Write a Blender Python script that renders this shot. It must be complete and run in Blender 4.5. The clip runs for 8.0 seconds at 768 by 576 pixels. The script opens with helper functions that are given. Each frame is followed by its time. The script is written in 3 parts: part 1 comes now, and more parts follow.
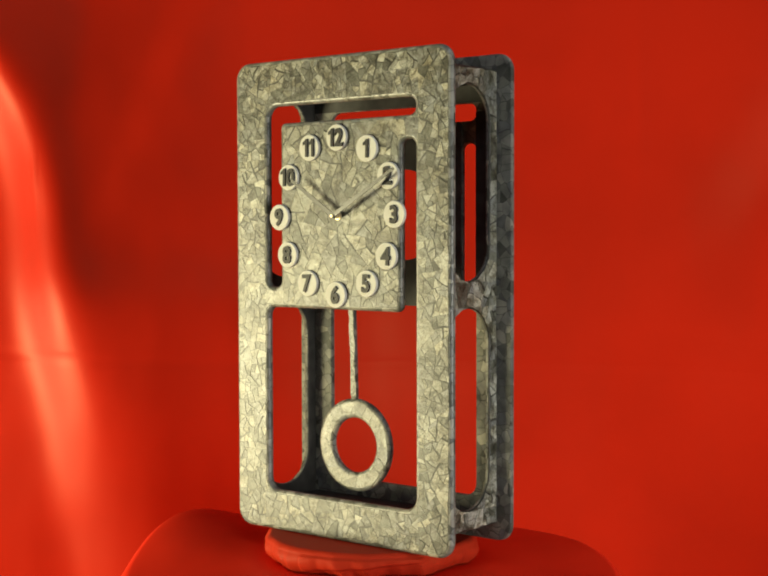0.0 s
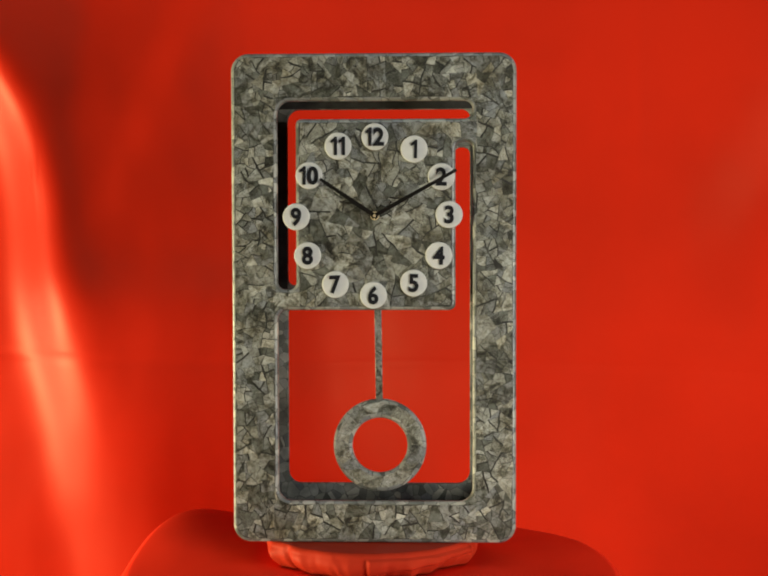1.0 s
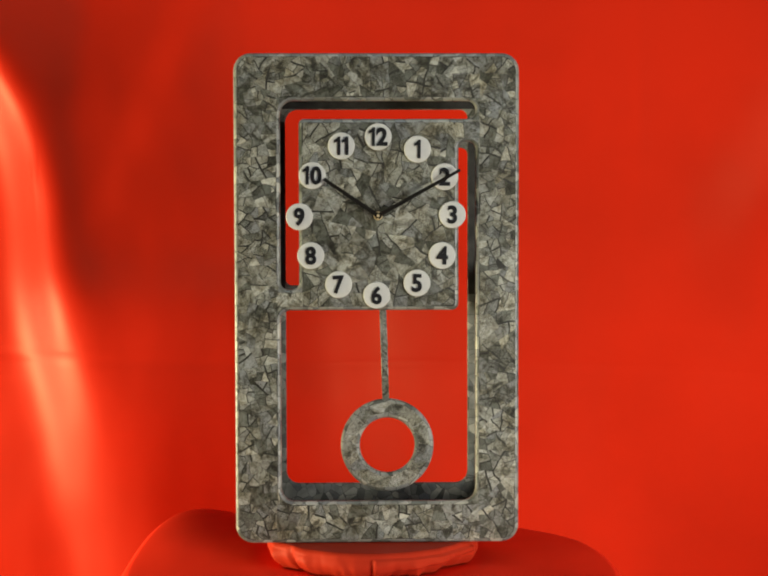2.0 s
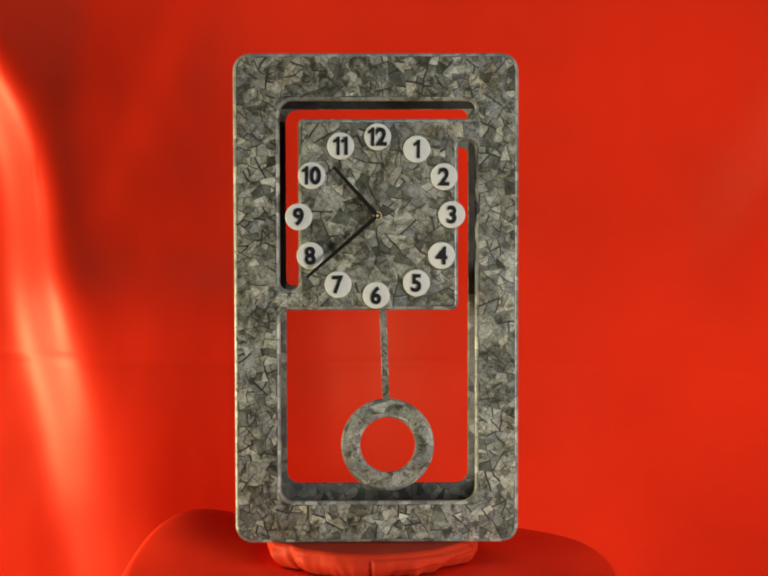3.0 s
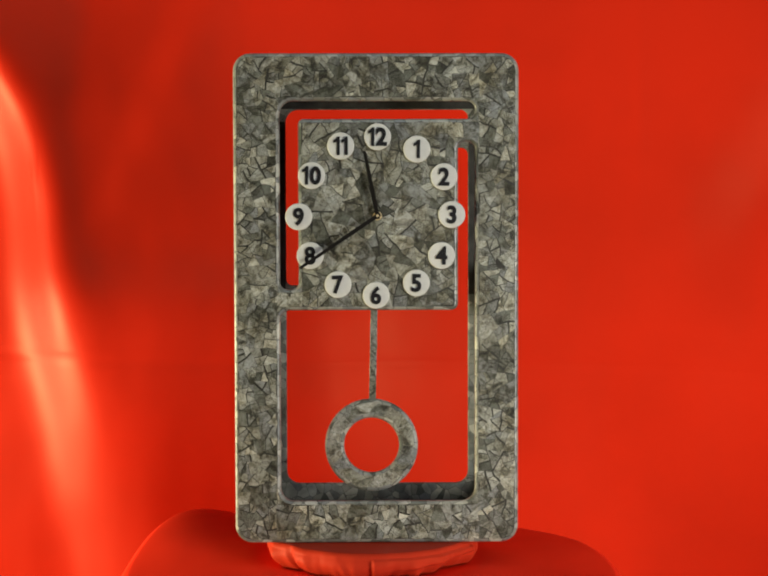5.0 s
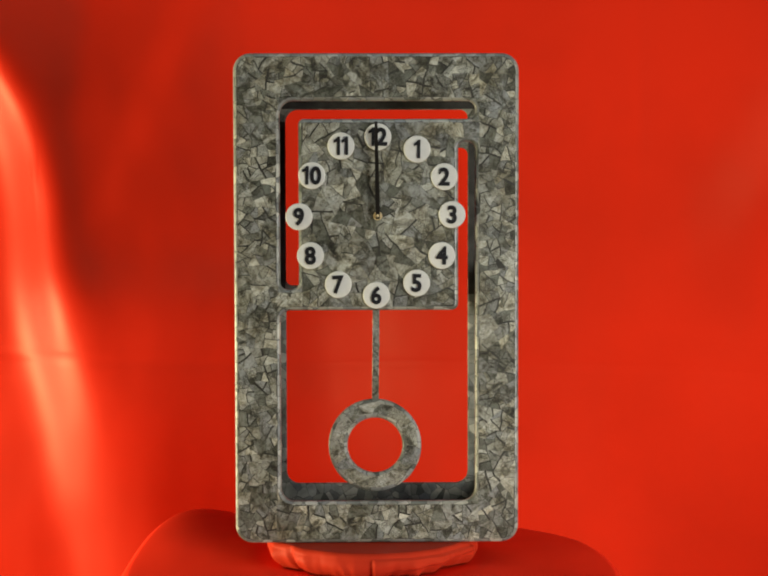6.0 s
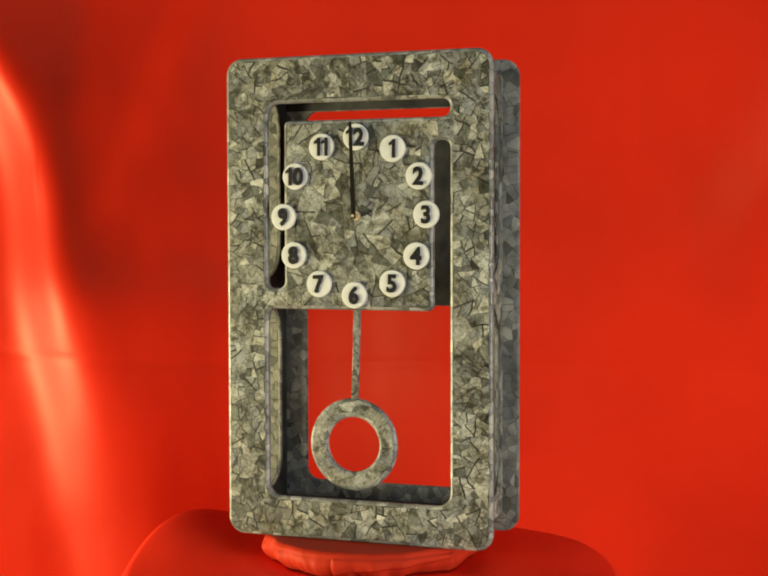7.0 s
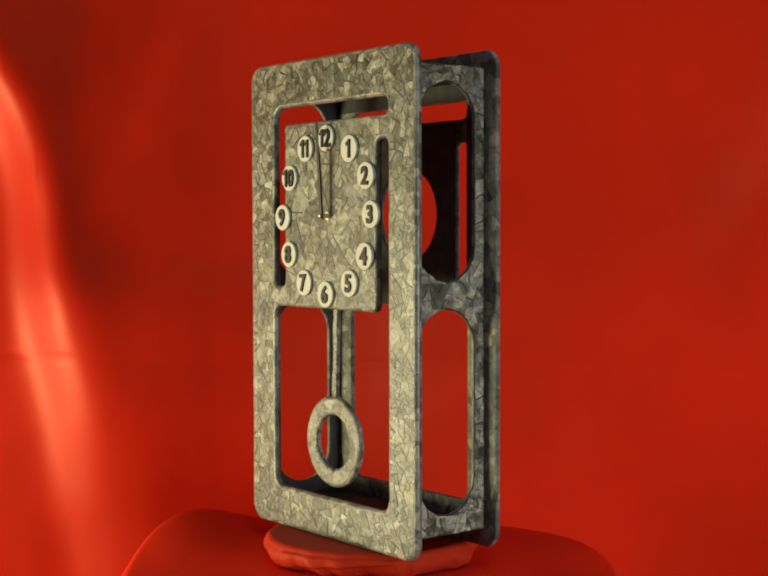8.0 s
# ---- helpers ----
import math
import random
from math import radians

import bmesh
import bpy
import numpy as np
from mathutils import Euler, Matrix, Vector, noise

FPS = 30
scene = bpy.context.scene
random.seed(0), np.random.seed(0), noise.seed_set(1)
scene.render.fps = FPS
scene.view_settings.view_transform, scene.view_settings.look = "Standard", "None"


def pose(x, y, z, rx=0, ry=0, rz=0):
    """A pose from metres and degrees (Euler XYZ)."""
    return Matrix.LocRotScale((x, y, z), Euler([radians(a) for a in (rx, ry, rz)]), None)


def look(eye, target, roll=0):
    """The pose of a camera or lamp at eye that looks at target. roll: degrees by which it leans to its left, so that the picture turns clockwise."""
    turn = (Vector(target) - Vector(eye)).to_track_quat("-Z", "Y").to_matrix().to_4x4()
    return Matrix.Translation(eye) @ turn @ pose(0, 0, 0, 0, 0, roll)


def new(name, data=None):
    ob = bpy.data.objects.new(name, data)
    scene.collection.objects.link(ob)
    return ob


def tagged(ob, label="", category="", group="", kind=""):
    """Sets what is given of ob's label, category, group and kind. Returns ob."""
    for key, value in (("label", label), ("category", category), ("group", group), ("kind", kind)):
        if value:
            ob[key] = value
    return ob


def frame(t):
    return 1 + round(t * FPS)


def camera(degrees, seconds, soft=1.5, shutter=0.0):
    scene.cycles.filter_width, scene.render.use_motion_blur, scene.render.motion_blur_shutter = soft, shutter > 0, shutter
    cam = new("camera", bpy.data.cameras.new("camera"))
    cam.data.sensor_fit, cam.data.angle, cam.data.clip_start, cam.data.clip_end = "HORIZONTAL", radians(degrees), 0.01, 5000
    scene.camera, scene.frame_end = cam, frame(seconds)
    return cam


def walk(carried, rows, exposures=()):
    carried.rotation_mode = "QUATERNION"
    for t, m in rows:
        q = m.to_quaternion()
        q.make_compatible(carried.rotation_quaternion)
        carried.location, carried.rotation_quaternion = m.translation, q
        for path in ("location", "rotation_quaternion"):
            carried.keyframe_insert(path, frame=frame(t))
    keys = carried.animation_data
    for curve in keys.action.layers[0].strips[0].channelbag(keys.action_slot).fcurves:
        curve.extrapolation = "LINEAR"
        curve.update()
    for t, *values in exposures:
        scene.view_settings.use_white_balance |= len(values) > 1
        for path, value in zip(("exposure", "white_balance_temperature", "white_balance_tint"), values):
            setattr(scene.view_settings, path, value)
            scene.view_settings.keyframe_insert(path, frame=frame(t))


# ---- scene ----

# ---------------------------------------------------------------- camera
AX = -0.0126            # the turning axis, a little beside the camera's line
ZC = 1.000              # height of the clock's middle
cam = camera(30.75, 8.0, soft=2.05)
EYE = pose(0, -1.3376, ZC + 0.0625, 90 - 2.345, 0, 0) @ pose(0, 0, 0, 0, 0, -0.13)
walk(cam, [(0, EYE), (8, EYE)],
     exposures=[(0, -0.37), (0.5, 0.02), (1.0, -0.03), (1.5, 0.03), (3.0, 0.11), (3.5, -0.05), (4.5, 0.08), (6.5, 0.09), (7.0, 0.04), (7.5, -0.18), (8.0, -0.64)])

# ---------------------------------------------------------------- light
world = bpy.data.worlds.new("room_light")
scene.world = world
world.use_nodes = True
world.node_tree.nodes["Background"].inputs[0].default_value = (0.75, 0.82, 1.0, 1)
world.node_tree.nodes["Background"].inputs[1].default_value = 0.05


def area(name, m, sx, sy, power, colour):
    lamp = bpy.data.lights.new(name, "AREA")
    lamp.shape, lamp.size, lamp.size_y, lamp.energy, lamp.color = "RECTANGLE", sx, sy, power, colour
    ob = new(name, lamp)
    ob.matrix_world = m
    return ob


# warm key from the left, placed from the glare; its source is unseen
area("left_key_light", look((-1.95, -0.14, 0.71), (0, -0.05, 0.86)), 0.80, 0.58, 80, (1.0, 0.91, 0.53))
side = area("side_lamp", look((1.25, -1.35, 0.88), (0.20, 0.30, 0.64)), 0.7, 0.6, 8.2, (1.0, 0.97, 0.88))
side.data.spread = radians(90)
area("ceiling_light", look((0.15, -1.12, 2.52), (0.0, -0.02, 0.90)), 0.8, 0.5, 9.5, (0.72, 0.83, 1.0))


# ---------------------------------------------------------------- materials
def material(name):
    mat = bpy.data.materials.new(name)
    mat.use_nodes = True
    nt = mat.node_tree
    return mat, nt, nt.nodes["Principled BSDF"]


def node(nt, kind, **values):
    n = nt.nodes.new(kind)
    for key, value in values.items():
        n.inputs[key.replace("_", " ")].default_value = value
    return n


def ramp(nt, src, stops):
    n = nt.nodes.new("ShaderNodeValToRGB")
    els = n.color_ramp.elements
    while len(els) < len(stops):
        els.new(0.5)
    for el, (pos, col) in zip(els, stops):
        el.position, el.color = pos, (*col, 1)
    nt.links.new(src, n.inputs[0])
    return n


def maths(nt, op, a, b):
    n = nt.nodes.new("ShaderNodeMath")
    n.operation = op
    for i, v in enumerate((a, b)):
        if isinstance(v, (int, float)):
            n.inputs[i].default_value = v
        else:
            nt.links.new(v, n.inputs[i])
    return n.outputs[0]


def mixed(nt, mode, fac, a, b):
    n = nt.nodes.new("ShaderNodeMix")
    n.data_type, n.blend_type = "RGBA", mode
    for i, v in ((0, fac), (6, a), (7, b)):
        if isinstance(v, (int, float)):
            n.inputs[i].default_value = v
        elif isinstance(v, tuple):
            n.inputs[i].default_value = (*v, 1)
        else:
            nt.links.new(v, n.inputs[i])
    return n.outputs[2]


def bump(nt, bsdf, height, strength, distance):
    n = node(nt, "ShaderNodeBump", Strength=strength, Distance=distance)
    nt.links.new(height, n.inputs["Height"])
    nt.links.new(n.outputs[0], bsdf.inputs["Normal"])


def coords(nt, scale=(1, 1, 1)):
    c = nt.nodes.new("ShaderNodeTexCoord")
    m = nt.nodes.new("ShaderNodeMapping")
    m.inputs["Scale"].default_value = scale
    nt.links.new(c.outputs["Object"], m.inputs[0])
    return m.outputs[0]


SHELL = [(0.0, (0.085, 0.090, 0.076)), (0.12, (0.150, 0.158, 0.140)), (0.32, (0.206, 0.217, 0.222)), (0.55, (0.252, 0.256, 0.220)),
         (0.8, (0.312, 0.320, 0.300)), (1.0, (0.430, 0.426, 0.364))]


def mat_chip():
    """Lacquered shell chips, each with a tone of its own."""
    mat, nt, b = material("shell_chip")
    info = nt.nodes.new("ShaderNodeObjectInfo")
    geo = nt.nodes.new("ShaderNodeNewGeometry")
    r = maths(nt, "FRACT", maths(nt, "ADD", info.outputs["Random"], geo.outputs["Random Per Island"]), 0)
    tone = ramp(nt, r, SHELL)
    c = coords(nt)
    own = nt.nodes.new("ShaderNodeVectorMath")       # every chip is cut from another place of the shell
    own.operation = "ADD"
    nt.links.new(c, own.inputs[0])
    nt.links.new(maths(nt, "MULTIPLY", r, 7.0), own.inputs[1])
    own = own.outputs[0]
    clouds = node(nt, "ShaderNodeTexNoise", Scale=120.0, Detail=5.0, Roughness=0.7, Distortion=0.8)
    nt.links.new(own, clouds.inputs["Vector"])
    grain = node(nt, "ShaderNodeTexNoise", Scale=420.0, Detail=3.0)
    nt.links.new(c, grain.inputs["Vector"])
    col = mixed(nt, "MULTIPLY", 0.6, tone.outputs[0], ramp(nt, clouds.outputs[0], [(0.34, (0.40, 0.38, 0.31)), (0.46, (0.95, 0.95, 0.93)), (0.66, (1.25, 1.25, 1.2))]).outputs[0])
    col = mixed(nt, "MULTIPLY", 0.5, col, ramp(nt, grain.outputs[0], [(0.3, (0.5, 0.5, 0.48)), (0.6, (1.1, 1.1, 1.1))]).outputs[0])
    stain = node(nt, "ShaderNodeTexNoise", Scale=44.0, Detail=6.0, Roughness=0.72, Distortion=0.9)
    nt.links.new(own, stain.inputs["Vector"])
    col = mixed(nt, "MULTIPLY", 0.6, col, ramp(nt, stain.outputs[0], [(0.37, (0.12, 0.105, 0.07)), (0.44, (0.66, 0.63, 0.53)), (0.51, (1.12, 1.12, 1.10))]).outputs[0])
    blot = node(nt, "ShaderNodeTexNoise", Scale=62.0, Detail=6.0, Roughness=0.75, Distortion=1.2)
    nt.links.new(c, blot.inputs["Vector"])
    col = mixed(nt, "MULTIPLY", 0.9, col, ramp(nt, blot.outputs[0], [(0.37, (0.10, 0.09, 0.06)), (0.44, (0.60, 0.57, 0.47)), (0.51, (1.12, 1.12, 1.10))]).outputs[0])
    tint = node(nt, "ShaderNodeTexNoise", Scale=17.0, Detail=7.0, Roughness=0.75)
    nt.links.new(c, tint.inputs["Vector"])
    col = mixed(nt, "MULTIPLY", 0.7, col, ramp(nt, tint.outputs[0], [(0.38, (0.50, 0.43, 0.29)), (0.50, (0.98, 0.96, 0.92)), (0.62, (1.12, 1.14, 1.16))]).outputs[0])
    veins = node(nt, "ShaderNodeTexVoronoi", Scale=150.0, Randomness=1.0)
    veins.feature = "DISTANCE_TO_EDGE"
    nt.links.new(mixed(nt, "LINEAR_LIGHT", 0.02, c, clouds.outputs["Color"]), veins.inputs["Vector"])
    crack = ramp(nt, veins.outputs["Distance"], [(0.0, (0.10, 0.10, 0.08)), (0.07, (1, 1, 1))]).outputs[0]
    where = node(nt, "ShaderNodeTexNoise", Scale=55.0, Detail=2.0)
    nt.links.new(c, where.inputs["Vector"])
    col = mixed(nt, "MULTIPLY", ramp(nt, where.outputs[0], [(0.42, (0, 0, 0)), (0.52, (1, 1, 1))]).outputs[0], col, crack)
    nt.links.new(col, b.inputs["Base Color"])
    b.inputs["Roughness"].default_value = 0.38
    b.inputs["Specular IOR Level"].default_value = 0.38
    b.inputs["Coat Weight"].default_value = 0.05
    b.inputs["Coat Roughness"].default_value = 0.25
    bump(nt, b, clouds.outputs[0], 0.4, 0.0012)
    return mat


def mat_grout():
    """The dark filler between the chips, under lacquer."""
    mat, nt, b = material("dark_filler")
    n = node(nt, "ShaderNodeTexNoise", Scale=160.0, Detail=4.0)
    nt.links.new(coords(nt), n.inputs["Vector"])
    nt.links.new(ramp(nt, n.outputs[0], [(0.3, (0.012, 0.012, 0.009)), (0.7, (0.042, 0.040, 0.030))]).outputs[0], b.inputs["Base Color"])
    b.inputs["Roughness"].default_value = 0.42
    b.inputs["Specular IOR Level"].default_value = 0.42
    return mat


def mat_mosaic(name, scale, light=1.0, rough=0.44, coat=0.15, joint_width=0.05, gloss=0.35):
    """Chips too small or too far to tell apart: shell mosaic in the surface itself."""
    mat, nt, b = material(name)
    c = coords(nt)
    wob = node(nt, "ShaderNodeTexNoise", Scale=60.0, Detail=2.0)
    nt.links.new(c, wob.inputs["Vector"])
    warp = mixed(nt, "LINEAR_LIGHT", 0.002, c, wob.outputs["Color"])
    cell = node(nt, "ShaderNodeTexVoronoi", Scale=scale)
    nt.links.new(warp, cell.inputs["Vector"])
    edge = node(nt, "ShaderNodeTexVoronoi", Scale=scale)
    edge.feature = "DISTANCE_TO_EDGE"
    nt.links.new(warp, edge.inputs["Vector"])
    sep = nt.nodes.new("ShaderNodeSeparateColor")
    nt.links.new(cell.outputs["Color"], sep.inputs[0])
    tone = ramp(nt, sep.outputs[0], [(p, tuple(v * light for v in col)) for p, col in SHELL])
    clouds = node(nt, "ShaderNodeTexNoise", Scale=75.0, Detail=5.0)
    nt.links.new(c, clouds.inputs["Vector"])
    col = mixed(nt, "MULTIPLY", 0.8, tone.outputs[0], ramp(nt, clouds.outputs[0], [(0.3, (0.45, 0.45, 0.43)), (0.62, (1.2, 1.18, 1.1))]).outputs[0])
    joint = ramp(nt, edge.outputs["Distance"], [(0.0, (0, 0, 0)), (joint_width, (1, 1, 1))])
    col = mixed(nt, "MIX", joint.outputs[0], (0.03, 0.029, 0.023), col)
    nt.links.new(col, b.inputs["Base Color"])
    b.inputs["Roughness"].default_value = rough
    b.inputs["Specular IOR Level"].default_value = gloss
    b.inputs["Coat Weight"].default_value = coat
    b.inputs["Coat Roughness"].default_value = 0.28
    bump(nt, b, joint.outputs[0], 0.5, 0.0006)
    return mat


def mat_satin(name, base, gloss, rough=0.42):
    mat, nt, b = material(name)
    c = coords(nt)
    big = node(nt, "ShaderNodeTexNoise", Scale=5.0, Detail=3.0)
    nt.links.new(c, big.inputs["Vector"])
    weave = node(nt, "ShaderNodeTexNoise", Scale=900.0, Detail=2.0)
    nt.links.new(coords(nt, (1, 1, 0.25)), weave.inputs["Vector"])
    dark = tuple(v * 0.86 for v in base)
    col = ramp(nt, big.outputs[0], [(0.35, dark), (0.65, base)]).outputs[0]
    nt.links.new(col, b.inputs["Base Color"])
    b.inputs["Roughness"].default_value = rough
    b.inputs["Specular IOR Level"].default_value = gloss
    b.inputs["Specular Tint"].default_value = (1.0, 0.27, 0.11, 1)
    bump(nt, b, weave.outputs[0], 0.08, 0.0006)
    return mat


def mat_plain(name, col, rough, metal=0.0, noise_scale=40.0, vary=0.15, coat=0.0, gloss=0.28):
    mat, nt, b = material(name)
    n = node(nt, "ShaderNodeTexNoise", Scale=noise_scale, Detail=4.0)
    nt.links.new(coords(nt), n.inputs["Vector"])
    lo, hi = tuple(v * (1 - vary) for v in col), tuple(min(1, v * (1 + vary)) for v in col)
    nt.links.new(ramp(nt, n.outputs[0], [(0.3, lo), (0.7, hi)]).outputs[0], b.inputs["Base Color"])
    b.inputs["Roughness"].default_value, b.inputs["Metallic"].default_value = rough, metal
    b.inputs["Coat Weight"].default_value = coat
    b.inputs["Specular IOR Level"].default_value = 0.5 if metal else gloss
    return mat


M_CHIP, M_GROUT = mat_chip(), mat_grout()
M_PANEL = mat_mosaic("shell_mosaic_ring", 110.0, 0.9)
M_RIM = mat_mosaic("lacquered_rim", 95.0, 0.9, 0.36, 0.2, 0.03)
# Darker copy of the mosaic: shade of the case is put into its colour
M_BOX = mat_mosaic("shell_mosaic_shaded", 105.0, 0.65, 0.6, 0.0, 0.03, gloss=0.25)
# Near-black: the darkness inside the case is put into this colour
M_INSIDE = mat_plain("near_black_inside", (0.030, 0.029, 0.026), 0.6, 0, 70, 0.5)
M_SATIN = mat_satin("red_satin", (0.52, 0.0165, 0.0050), 0.36)
# Light put into the satin's colour: cover lit brighter, wrap shaded darker
M_SATIN_TABLE = mat_satin("red_satin_cover_lit", (0.84, 0.034, 0.0115), 0.16, 0.55)
M_SATIN_WRAP = mat_satin("red_satin_wrap_shaded", (0.44, 0.030, 0.0115), 0.14, 0.55)
M_DISC = mat_plain("ivory_plastic", (0.60, 0.60, 0.55), 0.55, 0, 120, 0.06, 0.0)
M_INK = mat_plain("black_numeral", (0.010, 0.010, 0.012), 0.48, gloss=0.24)
M_HAND = mat_plain("black_lacquer", (0.006, 0.005, 0.004), 0.3, 0, 60, 0.2, 0.0, 0.5)
M_BRASS = mat_plain("brass", (0.78, 0.64, 0.38), 0.32, 0.5)
M_PLASTIC = mat_plain("black_plastic", (0.02, 0.02, 0.02), 0.5)
# Walls out of view, kept dark so that little light bounces back
M_PLASTER = mat_plain("plaster", (0.10, 0.097, 0.09), 0.9, 0, 6, 0.08)
M_FLOOR = mat_plain("floor_boards", (0.16, 0.11, 0.07), 0.6, 0, 8, 0.25)


# ---------------------------------------------------------------- building helpers
def mesh_of(name, bm, mat, smooth=None):
    me = bpy.data.meshes.new(name)
    bmesh.ops.recalc_face_normals(bm, faces=bm.faces[:])
    bm.to_mesh(me)
    bm.free()
    me.materials.append(mat)
    if smooth is not None:
        me.shade_smooth()
        me.set_sharp_from_angle(angle=radians(smooth))
    return me


def part(name, bm, mat, parent, label="", smooth=40, at=None):
    ob = new(name, mesh_of(name, bm, mat, smooth))
    ob.parent = parent
    if at is not None:
        ob.matrix_basis = at
    return tagged(ob, label)


def add_box(bm, x0, x1, y0, y1, z0, z1, bevel=0.0, seg=2):
    r = bmesh.ops.create_cube(bm, size=1.0)
    vs = r["verts"]
    for v in vs:
        v.co = Vector(((x0 + x1) / 2 + v.co.x * (x1 - x0), (y0 + y1) / 2 + v.co.y * (y1 - y0), (z0 + z1) / 2 + v.co.z * (z1 - z0)))
    if bevel:
        es = list({e for v in vs for e in v.link_edges})
        bmesh.ops.bevel(bm, geom=es, offset=bevel, segments=seg, affect="EDGES", profile=0.5)
    return bm


def box(*a, **k):
    return add_box(bmesh.new(), *a, **k)


def rounded(points, radii, steps=6):
    """A closed outline with its corners rounded off."""
    out, n = [], len(points)
    for i in range(n):
        p, a, b = Vector(points[i]), Vector(points[i - 1]), Vector(points[(i + 1) % n])
        r = radii if isinstance(radii, (int, float)) else radii[i]
        u, w = (a - p).normalized(), (b - p).normalized()
        if r <= 0:
            out.append(p)
            continue
        ang = u.angle(w)
        d = r / math.tan(ang / 2)
        centre = p + (u + w).normalized() * (r / math.sin(ang / 2))
        s, e = p + u * d - centre, p + w * d - centre
        a0 = math.atan2(s.y, s.x)
        turn = (math.atan2(e.y, e.x) - a0 + math.pi) % (2 * math.pi) - math.pi
        for k in range(steps + 1):
            q = a0 + turn * k / steps
            out.append(centre + Vector((math.cos(q), math.sin(q))) * r)
    return out


def circle(cx, cz, r, n=48):
    return [Vector((cx + r * math.cos(2 * math.pi * k / n), cz + r * math.sin(2 * math.pi * k / n))) for k in range(n)]


def inset(line, d, inner):
    """An outline moved by d into the plate: inwards for its outer edge, outwards for a hole."""
    n = len(line)
    turn = sum(line[k - 1].x * line[k].y - line[k].x * line[k - 1].y for k in range(n))
    sign = (1 if turn > 0 else -1) * (-1 if inner else 1)
    out = []
    for k in range(n):
        a, b = (line[k] - line[k - 1]).normalized(), (line[(k + 1) % n] - line[k]).normalized()
        na, nb = Vector((-a.y, a.x)) * sign, Vector((-b.y, b.x)) * sign
        m = (na + nb).normalized()
        out.append(line[k] + m * (d / max(0.4, m.dot(na))))
    return out


def plate(outlines, y0, y1, round_by=0.0, axis="y", seg=4):
    """A plate with holes, cut from outlines in its plane and given thickness, its rims rounded off."""
    bm = bmesh.new()

    def put(p, h):
        return bm.verts.new((p.x, h, p.y) if axis == "y" else (h, p.x, p.y))

    r = min(round_by, (y1 - y0) * 0.45)
    arc = [(r * (1 - math.sin(k * math.pi / 2 / seg)), r * (1 - math.cos(k * math.pi / 2 / seg))) for k in range(seg + 1)] if r else [(0, 0)]
    levels = [(d, y0 + h) for d, h in arc] + [(d, y1 - h) for d, h in reversed(arc)]
    caps = [[], []]
    for i, line in enumerate(outlines):
        line = [Vector((p[0], p[1])) for p in line]
        loops = []
        for d, h in levels:
            loops.append([put(p, h) for p in (inset(line, d, i > 0) if d else line)])
        n = len(line)
        for lo, hi in zip(loops, loops[1:]):
            for k in range(n):
                bm.faces.new((lo[k - 1], lo[k], hi[k], hi[k - 1]))
        for cap, loop in zip(caps, (loops[0], loops[-1])):
            cap += [bm.edges.get((loop[k - 1], loop[k])) for k in range(n)]
    for cap in caps:
        bmesh.ops.triangle_fill(bm, edges=cap, use_beauty=True)
    bmesh.ops.recalc_face_normals(bm, faces=bm.faces[:])
    return bm


# ---------------------------------------------------------------- shell chips
def clip(poly, nx, nz, c):
    """The part of a convex polygon where nx*x + nz*z <= c."""
    out = []
    for i in range(len(poly)):
        a, b = poly[i - 1], poly[i]
        da, db = nx * a[0] + nz * a[1] - c, nx * b[0] + nz * b[1] - c
        if (da <= 0) != (db <= 0):
            t = da / (da - db)
            out.append((a[0] + (b[0] - a[0]) * t, a[1] + (b[1] - a[1]) * t))
        if db <= 0:
            out.append(b)
    return out


def stout(poly):
    """Area over squared girth: low for slivers and sharp triangles."""
    n = len(poly)
    if n < 3:
        return 0
    a = abs(sum(poly[k - 1][0] * poly[k][1] - poly[k][0] * poly[k - 1][1] for k in range(n))) / 2
    return a / sum(math.dist(poly[k - 1], poly[k]) for k in range(n)) ** 2


def shards(region, size, rng):
    """Irregular straight-edged pieces that fill a convex outline, broken off one another, with joints between them."""
    out, todo = [], [(list(region), size ** 2 * math.exp(rng.gauss(0, 0.7)))]
    while todo:
        poly, goal = todo.pop()
        if len(poly) < 3:
            continue
        n = len(poly)
        area1 = abs(sum(poly[k - 1][0] * poly[k][1] - poly[k][0] * poly[k - 1][1] for k in range(n))) / 2
        if area1 < 3e-6:
            continue
        if area1 < 1.5 * goal:
            out.append(poly)
            continue
        k, m = max(((i, j) for i in range(n) for j in range(i)), key=lambda ij: math.dist(poly[ij[0]], poly[ij[1]]))
        dx, dz = poly[k][0] - poly[m][0], poly[k][1] - poly[m][1]
        span, best = math.hypot(dx, dz), None
        cx, cz = sum(p[0] for p in poly) / n, sum(p[1] for p in poly) / n
        for _ in range(4):
            turn = math.atan2(dz, dx) + rng.gauss(0, 0.38)
            nx, nz = math.cos(turn), math.sin(turn)
            c = nx * cx + nz * cz + rng.gauss(0, 0.09) * span
            half = rng.choice((0.00016, 0.00024, 0.00034, 0.00050, 0.0008)) if area1 < 10 * goal else 0.00012
            pair = [clip(poly, sign * nx, sign * nz, sign * c - half) for sign in (1, -1)]
            score = min(stout(p) for p in pair) + rng.random() * 0.012
            if best is None or score > best[0]:
                best = (score, pair)
        for piece in best[1]:
            todo.append((piece, size ** 2 * math.exp(rng.gauss(0, 0.6))))
    return out


